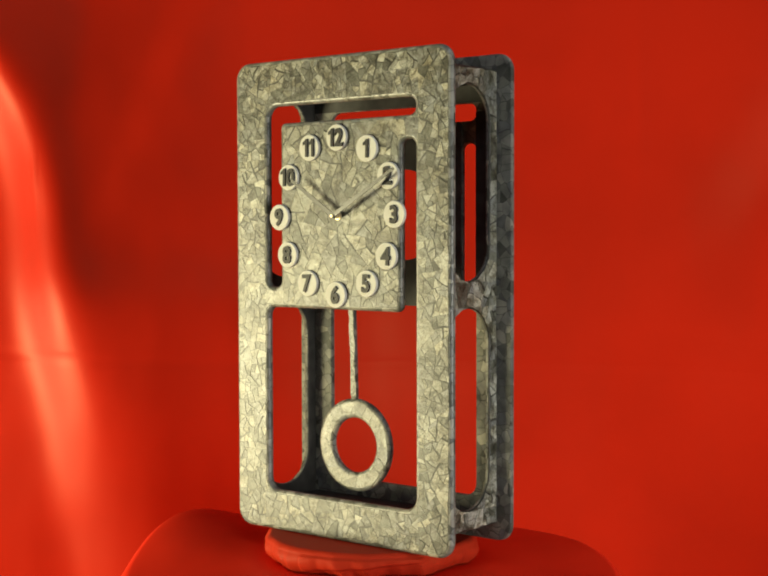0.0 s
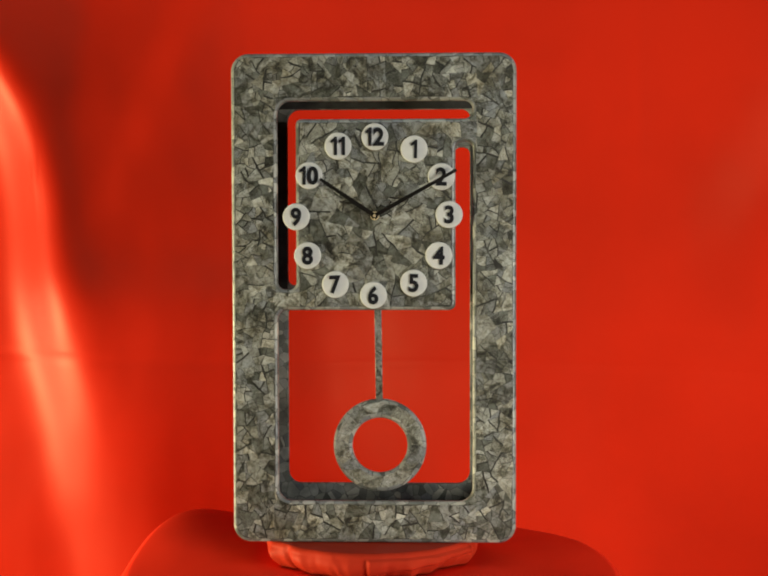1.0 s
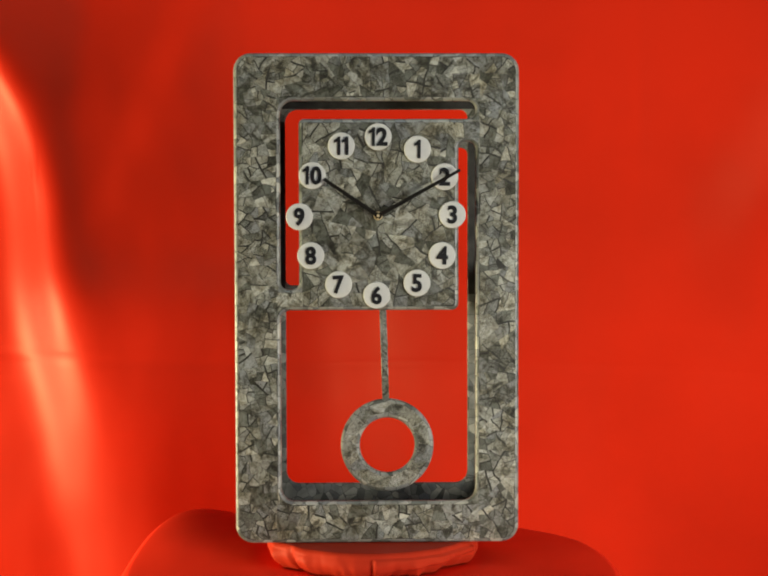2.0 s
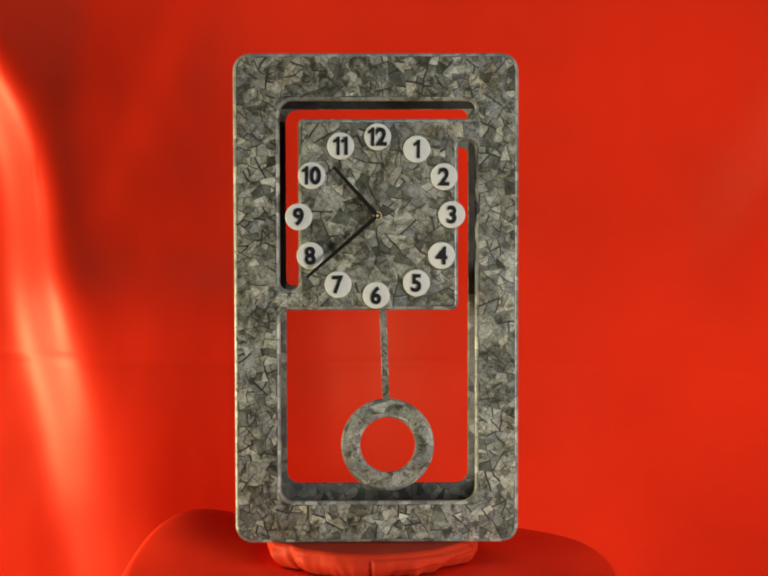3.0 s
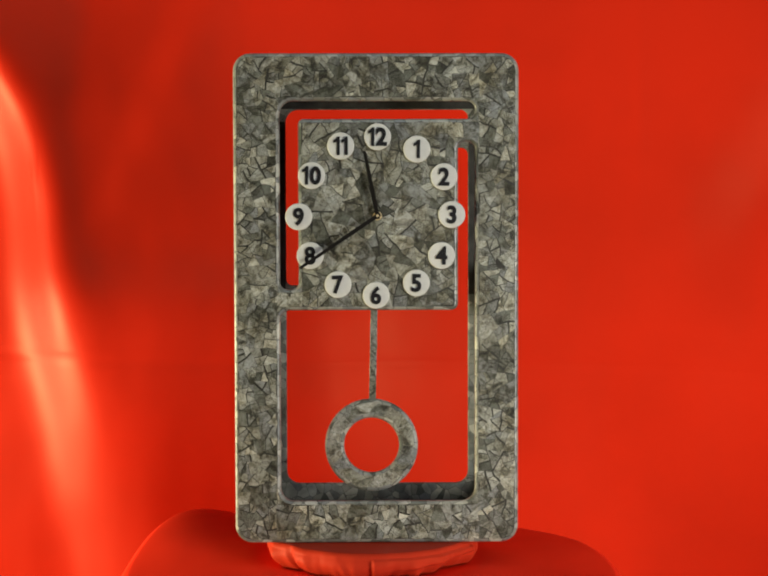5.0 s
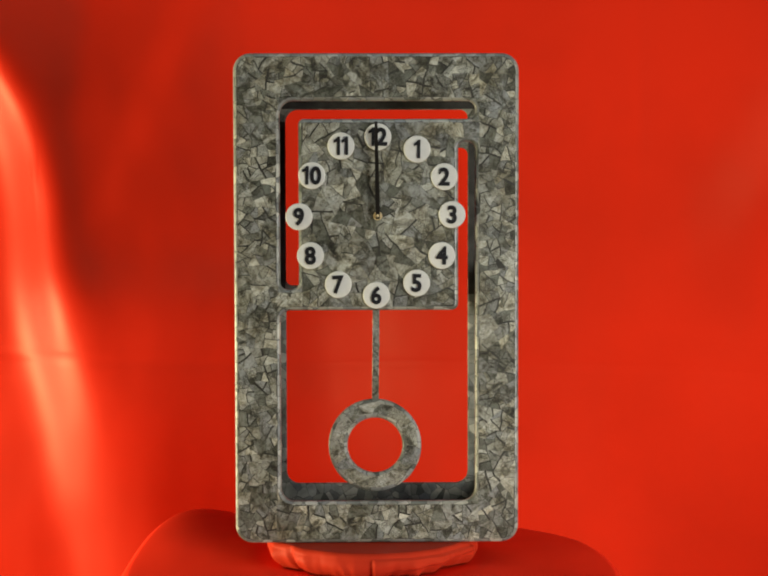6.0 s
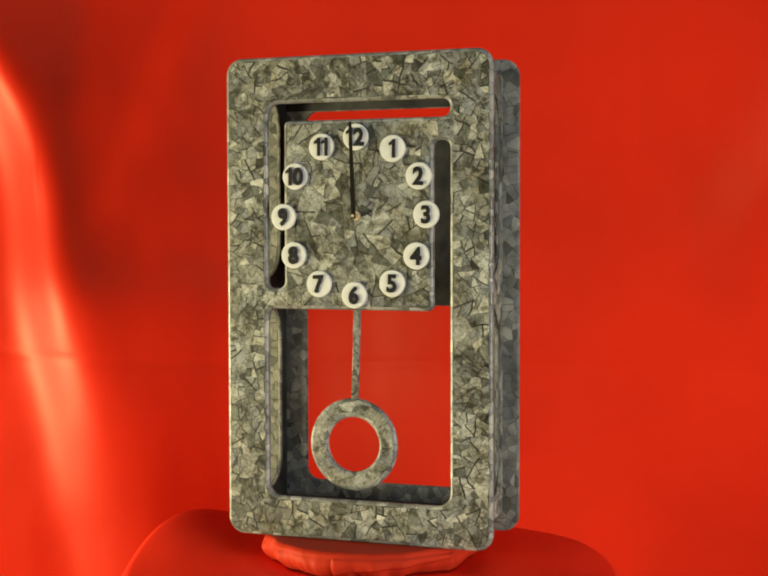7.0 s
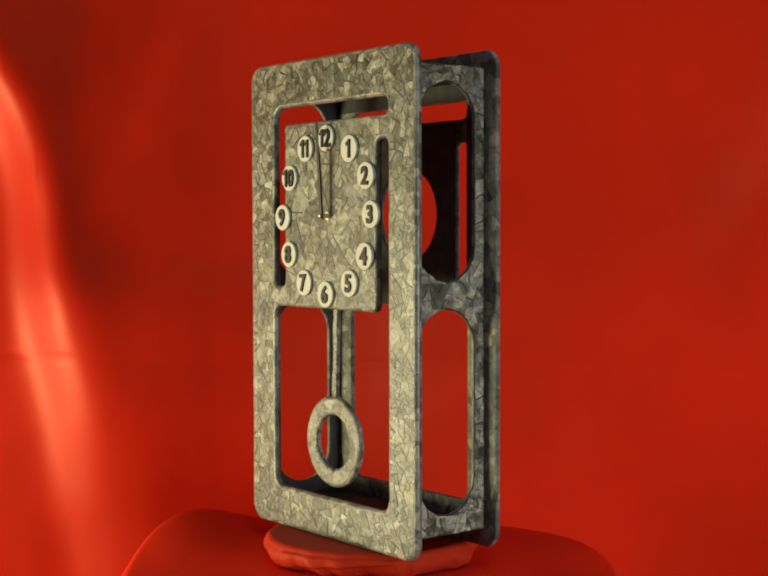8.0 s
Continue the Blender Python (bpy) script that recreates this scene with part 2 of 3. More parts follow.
def broken(poly):
    """The outline of a piece with its edges broken unevenly; neighbours share the same breaks."""
    out = []
    for k in range(len(poly)):
        a, b = poly[k - 1], poly[k]
        n = max(1, round(math.dist(a, b) / 0.0035))
        for i in range(n):
            x, z = a[0] + (b[0] - a[0]) * i / n, a[1] + (b[1] - a[1]) * i / n
            out.append((x + 0.0016 * noise.noise(Vector((x * 130, z * 130, 1.5))), z + 0.0016 * noise.noise(Vector((x * 130, z * 130, 8.5)))))
    return out


def chip_into(bm, poly, thick, rng, where):
    """One chip: its underside set into the filler, its top slightly tilted. where maps x, z, height to the surface."""
    poly = broken(poly)
    cx, cz = sum(p[0] for p in poly) / len(poly), sum(p[1] for p in poly) / len(poly)
    tx, tz = rng.gauss(0, 0.006), rng.gauss(0, 0.006)
    lift = thick * rng.uniform(0.6, 1.3)
    low = [bm.verts.new(where(x, z, -0.0003)) for x, z in poly]
    top = [bm.verts.new(where(x, z, lift + tx * (x - cx) + tz * (z - cz))) for x, z in poly]
    n = len(poly)
    bm.faces.new(top)
    for i in range(n):
        j = (i + 1) % n
        bm.faces.new((low[i], low[j], top[j], top[i]))


# ---------------------------------------------------------------- the clock
U0, HALF = 0.0051, 0.225
W2 = 0.1309                                   # half the width of the panels
YF, YB, TP, TB = -0.0548, 0.0436, 0.0080, 0.0055   # front plane, back plane, thickness of the two panels
OL, OR, OT, OB = -0.0885, 0.0907, 0.1813, -0.1873   # the opening in the panels
FL, FR, FT, FB = -0.0716, 0.0752, 0.1650, -0.0105   # the face plate that hangs in it by two corners
BRIDGE_LOW, BRIDGE_HIGH = 0.0090, 0.1440
HUB = (0.0012, 0.0763)
LIFT = 0.065                                  # the pendulum swings about a point above the hub
DISCS = [(0.0373, 0.1371), (0.0622, 0.1119), (0.0693, 0.0772), (0.0599, 0.0398), (0.0367, 0.0146), (-0.0003, 0.0034),
         (-0.0352, 0.0133), (-0.0606, 0.0399), (-0.0709, 0.0755), (-0.0590, 0.1132), (-0.0323, 0.1401), (0.0014, 0.1484)]


def local(bm):
    """From the clock's middle to its base on the turning axis."""
    bmesh.ops.translate(bm, vec=(U0, 0, HALF), verts=bm.verts[:])
    return bm


def panel_outlines():
    outer = rounded([(-W2, -HALF - 0.0012), (W2, -HALF - 0.0012), (W2, HALF), (-W2, HALF)], 0.016, 8)
    upper = rounded([(OL, OT), (OR, OT), (OR, FT), (FL, FT), (FL, BRIDGE_LOW), (OL, BRIDGE_LOW)],
                    [0.012, 0.0075, 0.0075, 0.005, 0.006, 0.006], 6)
    lower = rounded([(OL, FB), (FR, FB), (FR, BRIDGE_HIGH), (OR, BRIDGE_HIGH), (OR, OB), (OL, OB)],
                    [0.009, 0.006, 0.0065, 0.0065, 0.012, 0.012], 6)
    return [outer, upper, lower]


def chip_regions():
    """The flat fields of the front between its rounded rims, as convex outlines."""
    e, r = 0.0036, 0.0125
    o = W2 - e
    q, low = HALF - e, e - HALF - 0.0012
    corner = lambda pts, rad: [(p.x, p.y) for p in rounded(pts, rad, 4)]
    return [
        ("face", corner([(FL + e, FB + e), (FR - e, FB + e), (FR - e, FT - e), (FL + e, FT - e)], 0.004), 0.0096),
        ("face", [(OL - e, FB + e), (FL + e, FB + e), (FL + e, BRIDGE_LOW - e), (OL - e, BRIDGE_LOW - e)], 0.009),
        ("face", [(FR - e, BRIDGE_HIGH + e), (OR + e, BRIDGE_HIGH + e), (OR + e, FT - e), (FR - e, FT - e)], 0.009),
        ("frame", corner([(-o, low), (OL - e, low), (OL - e, q), (-o, q)], [r, 0, 0, r]), 0.0069),
        ("frame", corner([(OR + e, low), (o, low), (o, q), (OR + e, q)], [0, r, r, 0]), 0.0069),
        ("frame", [(OL - e, OT + e), (OR + e, OT + e), (OR + e, q), (OL - e, q)], 0.0069),
        ("frame", [(OL - e, low), (OR + e, low), (OR + e, OB - e), (OL - e, OB - e)], 0.0069),
    ]


def fillets():
    """The small fields in the rounded corners of the openings."""
    e = 0.0034
    out = []
    for x, z, sx, sz, r in ((OL, OB, 1, 1, 0.012), (OR, OB, -1, 1, 0.012), (OL, OT, 1, -1, 0.012), (OR, OT, -1, -1, 0.0075),
                            (OL, FB, 1, -1, 0.009), (OR, BRIDGE_HIGH, -1, -1, 0.0065), (OL, BRIDGE_LOW, 1, 1, 0.006),
                            (OR, FT, -1, 1, 0.0075), (FR, BRIDGE_HIGH, 1, -1, 0.0065), (FL, BRIDGE_LOW, -1, 1, 0.006)):
        c = (x + sx * r, z + sz * r)
        arc = [(c[0] - sx * (r + e) * math.cos(t * math.pi / 6), c[1] - sz * (r + e) * math.sin(t * math.pi / 6)) for t in range(4)]
        corner = (x - sx * e, z - sz * e)
        out += [[corner, arc[t], arc[t + 1]] for t in range(3)]
    return out


def build_clock():
    clock = tagged(new("pendulum_clock"), "grey-green shell mosaic pendulum clock in an open case on a turntable", "clock")
    lines = panel_outlines()
    front = part("front_panel", local(plate(lines, YF, YF + TP, 0.0034)), M_RIM, clock, "front panel of lacquered shell mosaic with a square face", 50)
    for m in (M_GROUT, M_BOX):
        front.data.materials.append(m)
    for f in front.data.polygons:
        f.material_index = 1 if f.normal.y < -0.99 else 0 if f.normal.y < -0.15 else 2
    hole = circle(0.004, 0.0780, 0.044, 48)
    part("back_panel", local(plate(lines + [hole], YB - TB, YB, 0.0018)), M_BOX, clock, "back panel with a round hole behind the face", 50)
    # case between the panels
    y0, y1 = YF + TP, YB - TB
    side, wall = 0.115, 0.005
    yc, ry = -0.0065, 0.0325
    for sx in (-1, 1):
        out = [Vector(p) for p in ((y0, -0.210), (y1, -0.210), (y1, 0.210), (y0, 0.210))]
        slots = []
        for za, zb in ((0.017, 0.194), (-0.1915, -0.008)):
            slots.append(rounded([(yc - ry, za), (yc + ry, za), (yc + ry, zb), (yc - ry, zb)], ry - 0.0005, 10))
        x0, x1 = sorted((sx * side, sx * (side - wall)))
        wall_part = part("side_wall", local(plate([out] + slots, x0, x1, 0.0015, axis="x", seg=2)), M_GROUT, clock, "mosaic side wall with two long round-ended openings", 50)
        rng = random.Random(31 + sx)
        field = bmesh.new()
        for region in side_regions(y0, y1, yc, ry, ((-0.1915, -0.008), (0.017, 0.194))):
            for poly in shards(region, 0.0082, rng):
                chip_into(field, poly, 0.00022, rng, lambda y, z, h: (sx * (side + h) + U0, y, z + HALF))
        tagged(part("chip_field", field, M_CHIP, wall_part, smooth=None), kind="stuff")
        # inner faces get the near-black colour, slot edges the darker mosaic
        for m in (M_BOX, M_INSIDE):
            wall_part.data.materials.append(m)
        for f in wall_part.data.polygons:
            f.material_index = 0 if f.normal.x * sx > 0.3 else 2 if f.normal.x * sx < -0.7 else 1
    # near-black sheets on the back panel: shade of the upper case put into colour
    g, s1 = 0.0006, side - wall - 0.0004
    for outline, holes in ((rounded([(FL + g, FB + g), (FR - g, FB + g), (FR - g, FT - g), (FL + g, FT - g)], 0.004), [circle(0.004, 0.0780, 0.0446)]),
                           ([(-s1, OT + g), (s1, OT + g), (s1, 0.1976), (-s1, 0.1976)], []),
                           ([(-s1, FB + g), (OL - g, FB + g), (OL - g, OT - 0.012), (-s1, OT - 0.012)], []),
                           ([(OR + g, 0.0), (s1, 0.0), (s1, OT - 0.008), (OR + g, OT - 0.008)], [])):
        part("shade_sheet", local(plate([outline] + holes, y1 - 0.0009, y1 - 0.0001)), M_INSIDE, clock, "near-black sheet standing in for shade in the upper case", 50)
    part("top_wall", local(box(-side + wall, side - wall, y0, y1, 0.198, 0.210)), M_INSIDE, clock, "near-black top board")
    part("bottom_wall", local(box(-side + wall, side - wall, y0, y1, -0.210, -0.204)), M_INSIDE, clock, "near-black bottom board")
    return clock, front


def side_regions(y0, y1, yc, ry, slots):
    """Convex fields of a side wall between its round-ended openings."""
    e = 0.0012
    a, b = y0 + e, y1 - e
    (la, lb), (ua, ub) = slots
    out = [[(a, lb + e), (b, lb + e), (b, ua - e), (a, ua - e)], [(a, ub + e), (b, ub + e), (b, 0.2085), (a, 0.2085)],
           [(a, -0.2085), (b, -0.2085), (b, la - e), (a, la - e)]]
    r = ry + e
    for za, zb in slots:
        out += [[(a, za + ry), (yc - r, za + ry), (yc - r, zb - ry), (a, zb - ry)], [(yc + r, za + ry), (b, za + ry), (b, zb - ry), (yc + r, zb - ry)]]
        for zc, way, edge in ((zb - ry, 1, zb + e), (za + ry, -1, za - e)):
            for side_y in (a, b):
                sg = 1 if side_y > yc else -1
                arc = [(yc + sg * r * math.cos(t * math.pi / 8), zc + way * r * math.sin(t * math.pi / 8)) for t in range(5)]
                rim = [(side_y, zc)] + [(side_y, zc + (edge - zc) * 0.5)] + [(side_y, edge)] + [((side_y + yc) / 2, edge)] + [(yc, edge)]
                for t in range(4):
                    out.append([arc[t], arc[t + 1], rim[t + 1], rim[t]])
    return out


def build_movement(clock):
    hx, hz = HUB
    # movement out of sight; enlarged so that it shades the strip behind the face
    part("movement", local(box(hx - 0.031, hx + 0.031, YF + TP + 0.0004, YF + TP + 0.030, hz - 0.055, hz + 0.036, bevel=0.002)), M_PLASTIC, clock, "black plastic clock movement")
    bm = bmesh.new()
    for r, ya, yb in ((0.0042, 0, -0.0012), (0.0024, -0.0012, -0.0064), (0.0014, -0.0064, -0.0100)):
        c = bmesh.ops.create_cone(bm, cap_ends=True, segments=20, radius1=r, radius2=r * 0.92, depth=ya - yb,
                                  matrix=pose(hx, YF + (ya + yb) / 2, hz, 90))
    part("hub", local(bm), M_BRASS, clock, "brass nut and spindle")


def glyph_mesh(text):
    """A raised numeral in the built-in font."""
    cu = bpy.data.curves.new("numeral", "FONT")
    cu.body, cu.size, cu.align_x, cu.align_y = text, 0.0240, "CENTER", "CENTER"
    cu.extrude, cu.offset, cu.resolution_u = 0.0007, 0.00085, 4
    tmp = new("numeral", cu)
    dg = bpy.context.evaluated_depsgraph_get()
    me = bpy.data.meshes.new_from_object(tmp.evaluated_get(dg))
    bpy.data.objects.remove(tmp)
    bpy.data.curves.remove(cu)
    return me


def one_into(bm, x, low, tall):
    """A figure one: an upright stroke with a slanting flag."""
    w, f = 0.0029, 0.0030
    line = [(x - w / 2, low), (x + w / 2, low), (x + w / 2, low + tall), (x - w * 0.26, low + tall), (x - w / 2 - f * 0.4, low + tall - 0.0022),
            (x - w / 2 - f, low + tall - 0.0032), (x - w / 2 - f, low + tall - 0.0058), (x - w / 2, low + tall - 0.0046)]
    front, back = ([bm.verts.new((px, pz, h)) for px, pz in line] for h in (0.0007, -0.0007))
    bm.faces.new(front)
    bm.faces.new(back[::-1])
    for k in range(len(line)):
        bm.faces.new((front[k - 1], back[k - 1], back[k], front[k]))


def numeral_mesh(text):
    """A numeral figure by figure, centred on its disc."""
    bm, pen = bmesh.new(), 0.0
    tall = 0.0168
    for ch in text:
        if ch == "1":
            one_into(bm, pen + 0.0046, -tall / 2, tall)
            pen += 0.0074
            continue
        me = glyph_mesh(ch)
        xs, ys = [v.co.x for v in me.vertices], [v.co.y for v in me.vertices]
        k = tall / (max(ys) - min(ys))
        wide = (max(xs) - min(xs)) * k * 0.92
        for v in me.vertices:
            v.co.x = pen + (v.co.x - min(xs)) * k * 0.92
            v.co.y = (v.co.y - min(ys)) * k - tall / 2
        bm.from_mesh(me)
        bpy.data.meshes.remove(me)
        pen += wide + 0.0008
    xs = [v.co.x for v in bm.verts]
    bmesh.ops.translate(bm, vec=(-(min(xs) + max(xs)) / 2, 0, 0), verts=bm.verts[:])
    return mesh_of("numeral", bm, M_INK)


def build_numbers(clock):
    rng = random.Random(4)
    for i, (u, z) in enumerate(DISCS):
        bm = bmesh.new()
        prof = [(0.0, 0), (0.0122, 0), (0.0124, 0.0010), (0.0122, 0.0021), (0.0117, 0.0025), (0.0, 0.0026)]
        rings = []
        for r, h in prof:
            rings.append([bm.verts.new((r * math.cos(a * math.pi / 20), -h, r * math.sin(a * math.pi / 20))) for a in range(40)] if r else [bm.verts.new((0, -h, 0))])
        for a, b in zip(rings, rings[1:]):
            for k in range(40):
                quad = [a[k % len(a)], a[(k + 1) % len(a)], b[(k + 1) % len(b)], b[k % len(b)]]
                bm.faces.new(list(dict.fromkeys(quad)))
        disc = part("number_disc", bm, M_DISC, clock, "ivory disc with black numeral", 18, pose(u + U0, YF - 0.0004, z + HALF))
        num = new("numeral", numeral_mesh(str(i + 1)))
        num.parent = disc
        num.matrix_basis = pose(0, -0.0031, 0, 90, 0, 0) @ pose(0, 0, 0, 0, 0, rng.uniform(-2, 2))


def hand_mesh(length, tail, w0, w1):
    bm = bmesh.new()
    pts = [(-w0 / 2, -tail), (w0 / 2, -tail), (w0 / 2 * 1.1, length * 0.3), (w1 / 2, length), (-w1 / 2, length), (-w0 / 2 * 1.1, length * 0.3)]
    f = [bm.verts.new((x, -0.0004, z)) for x, z in pts]
    b = [bm.verts.new((x, 0.0004, z)) for x, z in pts]
    bm.faces.new(f)
    bm.faces.new(b[::-1])
    for i in range(len(pts)):
        j = (i + 1) % len(pts)
        bm.faces.new((f[i], b[i], b[j], f[j]))
    return bm


def build_pendulum(clock):
    """Hangs from the movement; its own origin is the pivot."""
    arm = 0.2135 + LIFT
    bob = -arm
    pend = part("pendulum", box(-0.0032, 0.0032, -0.0022, 0.0022, bob + 0.042, 0.004 - LIFT, bevel=0.0008), M_PANEL, clock, "mosaic-covered pendulum rod with a ring bob", 50)
    ro, ri, th = 0.0434, 0.0256, 0.0032
    bm = bmesh.new()
    n = 72
    prof = []
    for r0, y0, a0 in ((ri + 0.0030, -th + 0.0026, 180), (ro - 0.0030, -th + 0.0026, 270), (ro - 0.0030, th - 0.0026, 0), (ri + 0.0030, th - 0.0026, 90)):
        for q in (0, 30, 60, 90):
            prof.append((r0 + 0.0030 * math.cos(radians(a0 + q)), y0 + 0.0026 * math.sin(radians(a0 + q))))
    rings = [[bm.verts.new((r * math.cos(2 * math.pi * k / n), y, bob + r * math.sin(2 * math.pi * k / n))) for k in range(n)] for r, y in prof]
    for a in range(len(prof)):
        for k in range(n):
            bm.faces.new((rings[a - 1][k], rings[a - 1][(k + 1) % n], rings[a][(k + 1) % n], rings[a][k]))
    part("ring_bob", bm, M_PANEL, pend, "ring bob covered in shell mosaic", 50)
    # chips round the ring and down the rod
    rng = random.Random(12)
    bm = bmesh.new()
    rm = (ro + ri) / 2
    def on_ring(x, z, h):
        a, r = x / rm, rm + z
        return (r * math.cos(a), -th - h, bob + r * math.sin(a))
    half = (ro - ri) / 2 - 0.0034
    for poly in shards([(0, -half), (2 * math.pi * rm, -half), (2 * math.pi * rm, half), (0, half)], 0.0105, rng):
        chip_into(bm, poly, 0.00022, rng, on_ring)
    for poly in shards([(-0.0027, bob + 0.046), (0.0027, bob + 0.046), (0.0027, -LIFT), (-0.0027, -LIFT)], 0.0085, rng):
        chip_into(bm, poly, 0.00022, rng, lambda x, z, h: (x, -0.0022 - h, z))
    tagged(part("chip_field", bm, M_CHIP, pend, smooth=None), kind="stuff")
    return pend


# ---------------------------------------------------------------- the cloths
def bump1(d, left, right):
    w = left if d < 0 else right
    return math.exp(-(d / w) ** 2)


def fall(d, w):
    """A soft step from 0 to 1 round d = 0, for arrays."""
    return 1 / (1 + np.exp(-np.clip(d / w, -40, 40)))


def bell(d, w):
    return np.exp(-(d / w) ** 2)


def fold_slopes(x, z):
    """How steeply the backdrop comes forward along x at the key light's side, for arrays of x and z."""
    line = lambda pts: np.interp(z, [p[0] for p in pts], [p[1] for p in pts])
    # the great slanting fold whose one flank faces the key light
    crest = line([(0.0, -0.22), (0.40, -0.31), (0.62, -0.365), (0.667, -0.372), (0.730, -0.386), (0.793, -0.394), (0.856, -0.402), (0.919, -0.418),
                  (0.982, -0.430), (1.044, -0.438), (1.107, -0.446), (1.16, -0.458), (1.22, -0.482), (1.28, -0.52), (1.6, -0.76), (2.3, -1.1)])
    width = line([(0.6, 0.034), (0.8, 0.034), (1.0, 0.041), (1.15, 0.039), (1.5, 0.036)])
    steep = line([(0.60, 0.38), (0.75, 0.55), (0.9, 0.82), (1.0, 1.05), (1.12, 0.98), (1.2, 0.85), (1.7, 0.7), (2.3, 0.7)])
    d = x - crest
    out = steep * bell(d, np.where(d < 0, width, width * line([(0.65, 2.2), (0.8, 1.8), (0.92, 1.2), (1.0, 0.9)])))
    out += 0.06 * bell(d + 0.055, 0.06) * fall(0.93 - z, 0.04) + 0.07 * fall(-0.05 - d, 0.02) * fall(1.02 - z, 0.06)
    # the hollow beside it, which closes lower down along a slanting line
    far = line([(0.98, -0.335), (1.04, -0.355), (1.10, -0.375), (1.2, -0.395), (1.33, -0.38)])
    out -= line([(1.0, 0.27), (1.15, 0.28), (1.25, 0.25), (1.40, 0.22)]) * fall(d - 0.030, 0.008) * fall(far - x, 0.009) * fall(z - 1.0, 0.012)
    out -= 0.05 * bell(x + 0.225, 0.03) * fall(z - 0.98, 0.06) + 0.05 * bell(x + 0.275, 0.03) * fall(0.92 - z, 0.05)
    # faint slanting swell above and a soft upright one under it
    out += 0.12 * bell(x + 0.325 - 0.42 * (z - 1.16), 0.03) * fall(z - 1.0, 0.05)
    out += 0.06 * bell(x + 0.29, 0.025) * fall(1.06 - z, 0.05)
    return out


def curtain_depth(x, z):
    """The smaller forms of the backdrop: how far it comes forward at x, z."""
    # the cloth swings forward at the far side
    h = 0.52 * max(0.0, x) ** 2 / (1 + 1.2 * max(0.0, x))
    # a slanting swell on that side
    d = (x - 0.39) * 0.82 - (z - 1.12) * 0.57
    h -= 0.020 * bump1(d - 0.10, 0.080, 0.09) * min(1, max(0, (z - 0.95) / 0.17))
    h += 0.010 * bump1(x - 0.57 - 0.2 * (z - 1), 0.06, 0.1)
    # the crease where the cloth was folded
    zc = 0.898 - 0.030 * x + 0.004 * math.sin(x * 5)
    h -= 0.0010 * math.exp(-((z - zc) / 0.004) ** 2) + 0.0012 * math.exp(-((z - zc) / 0.03) ** 2)
    # a sharper end of that crease, a small pucker in the fold and a pulled thread
    h -= 0.0016 * math.exp(-((z - 0.878 - 0.01 * x) / 0.0022) ** 2) * bump1(x + 0.49, 0.2, 0.04)
    h += 0.0020 * math.exp(-((x + 0.436 + 0.05 * (z - 1.11)) / 0.0025) ** 2) * math.exp(-((z - 1.12) / 0.04) ** 2)
    h += 0.0007 * math.exp(-((x - 0.316) / 0.006) ** 2) * math.exp(-((z - 1.22) / 0.10) ** 2)
    h += 0.006 * noise.noise(Vector((x * 2.2, z * 1.1, 3.0))) + 0.0020 * noise.noise(Vector((x * 9, z * 5, 7.0))) + 0.0004 * noise.noise(Vector((x * 30, z * 17, 2.0)))
    return h


def grid_mesh(name, nx, nz, where, mat):
    verts = [where(i / (nx - 1), j / (nz - 1)) for j in range(nz) for i in range(nx)]
    faces = [(j * nx + i, j * nx + i + 1, (j + 1) * nx + i + 1, (j + 1) * nx + i) for j in range(nz - 1) for i in range(nx - 1)]
    me = bpy.data.meshes.new(name)
    me.from_pydata(verts, [], faces)
    me.materials.append(mat)
    me.shade_smooth()
    return me


BACK_Y = 0.45


def build_curtain():
    nx, nz = 640, 420
    xs, zs = np.linspace(-1.3, 1.3, nx), np.linspace(0.02, 2.22, nz)
    gx, gz = np.meshgrid(xs, zs)
    fold = np.cumsum(fold_slopes(gx, gz), axis=1) * (xs[1] - xs[0])
    # past the fold the cloth hangs straight again
    excess = fold[:, -1:] - fold[:, -1].mean()
    fold -= excess * fall(gx + 0.02, 0.09)
    soft = np.hanning(17) / np.hanning(17).sum()
    fold = np.apply_along_axis(lambda col: np.convolve(np.pad(col, 8, mode="edge"), soft, mode="valid"), 0, fold)

    def at(s, t):
        i, j = round(s * (nx - 1)), round(t * (nz - 1))
        x, z = float(xs[i]), float(zs[j])
        return (x, BACK_Y + 0.02 - float(fold[j, i]) - curtain_depth(x, z), z)
    ob = new("backdrop_cloth", grid_mesh("backdrop_cloth", nx, nz, at, M_SATIN))
    thick = ob.modifiers.new("thickness", "SOLIDIFY")
    thick.thickness, thick.offset = 0.0012, -1
    return tagged(ob, "bright red satin cloth hung in soft folds behind the clock", "curtain")


TABLE_Z = ZC - HALF - 0.0262


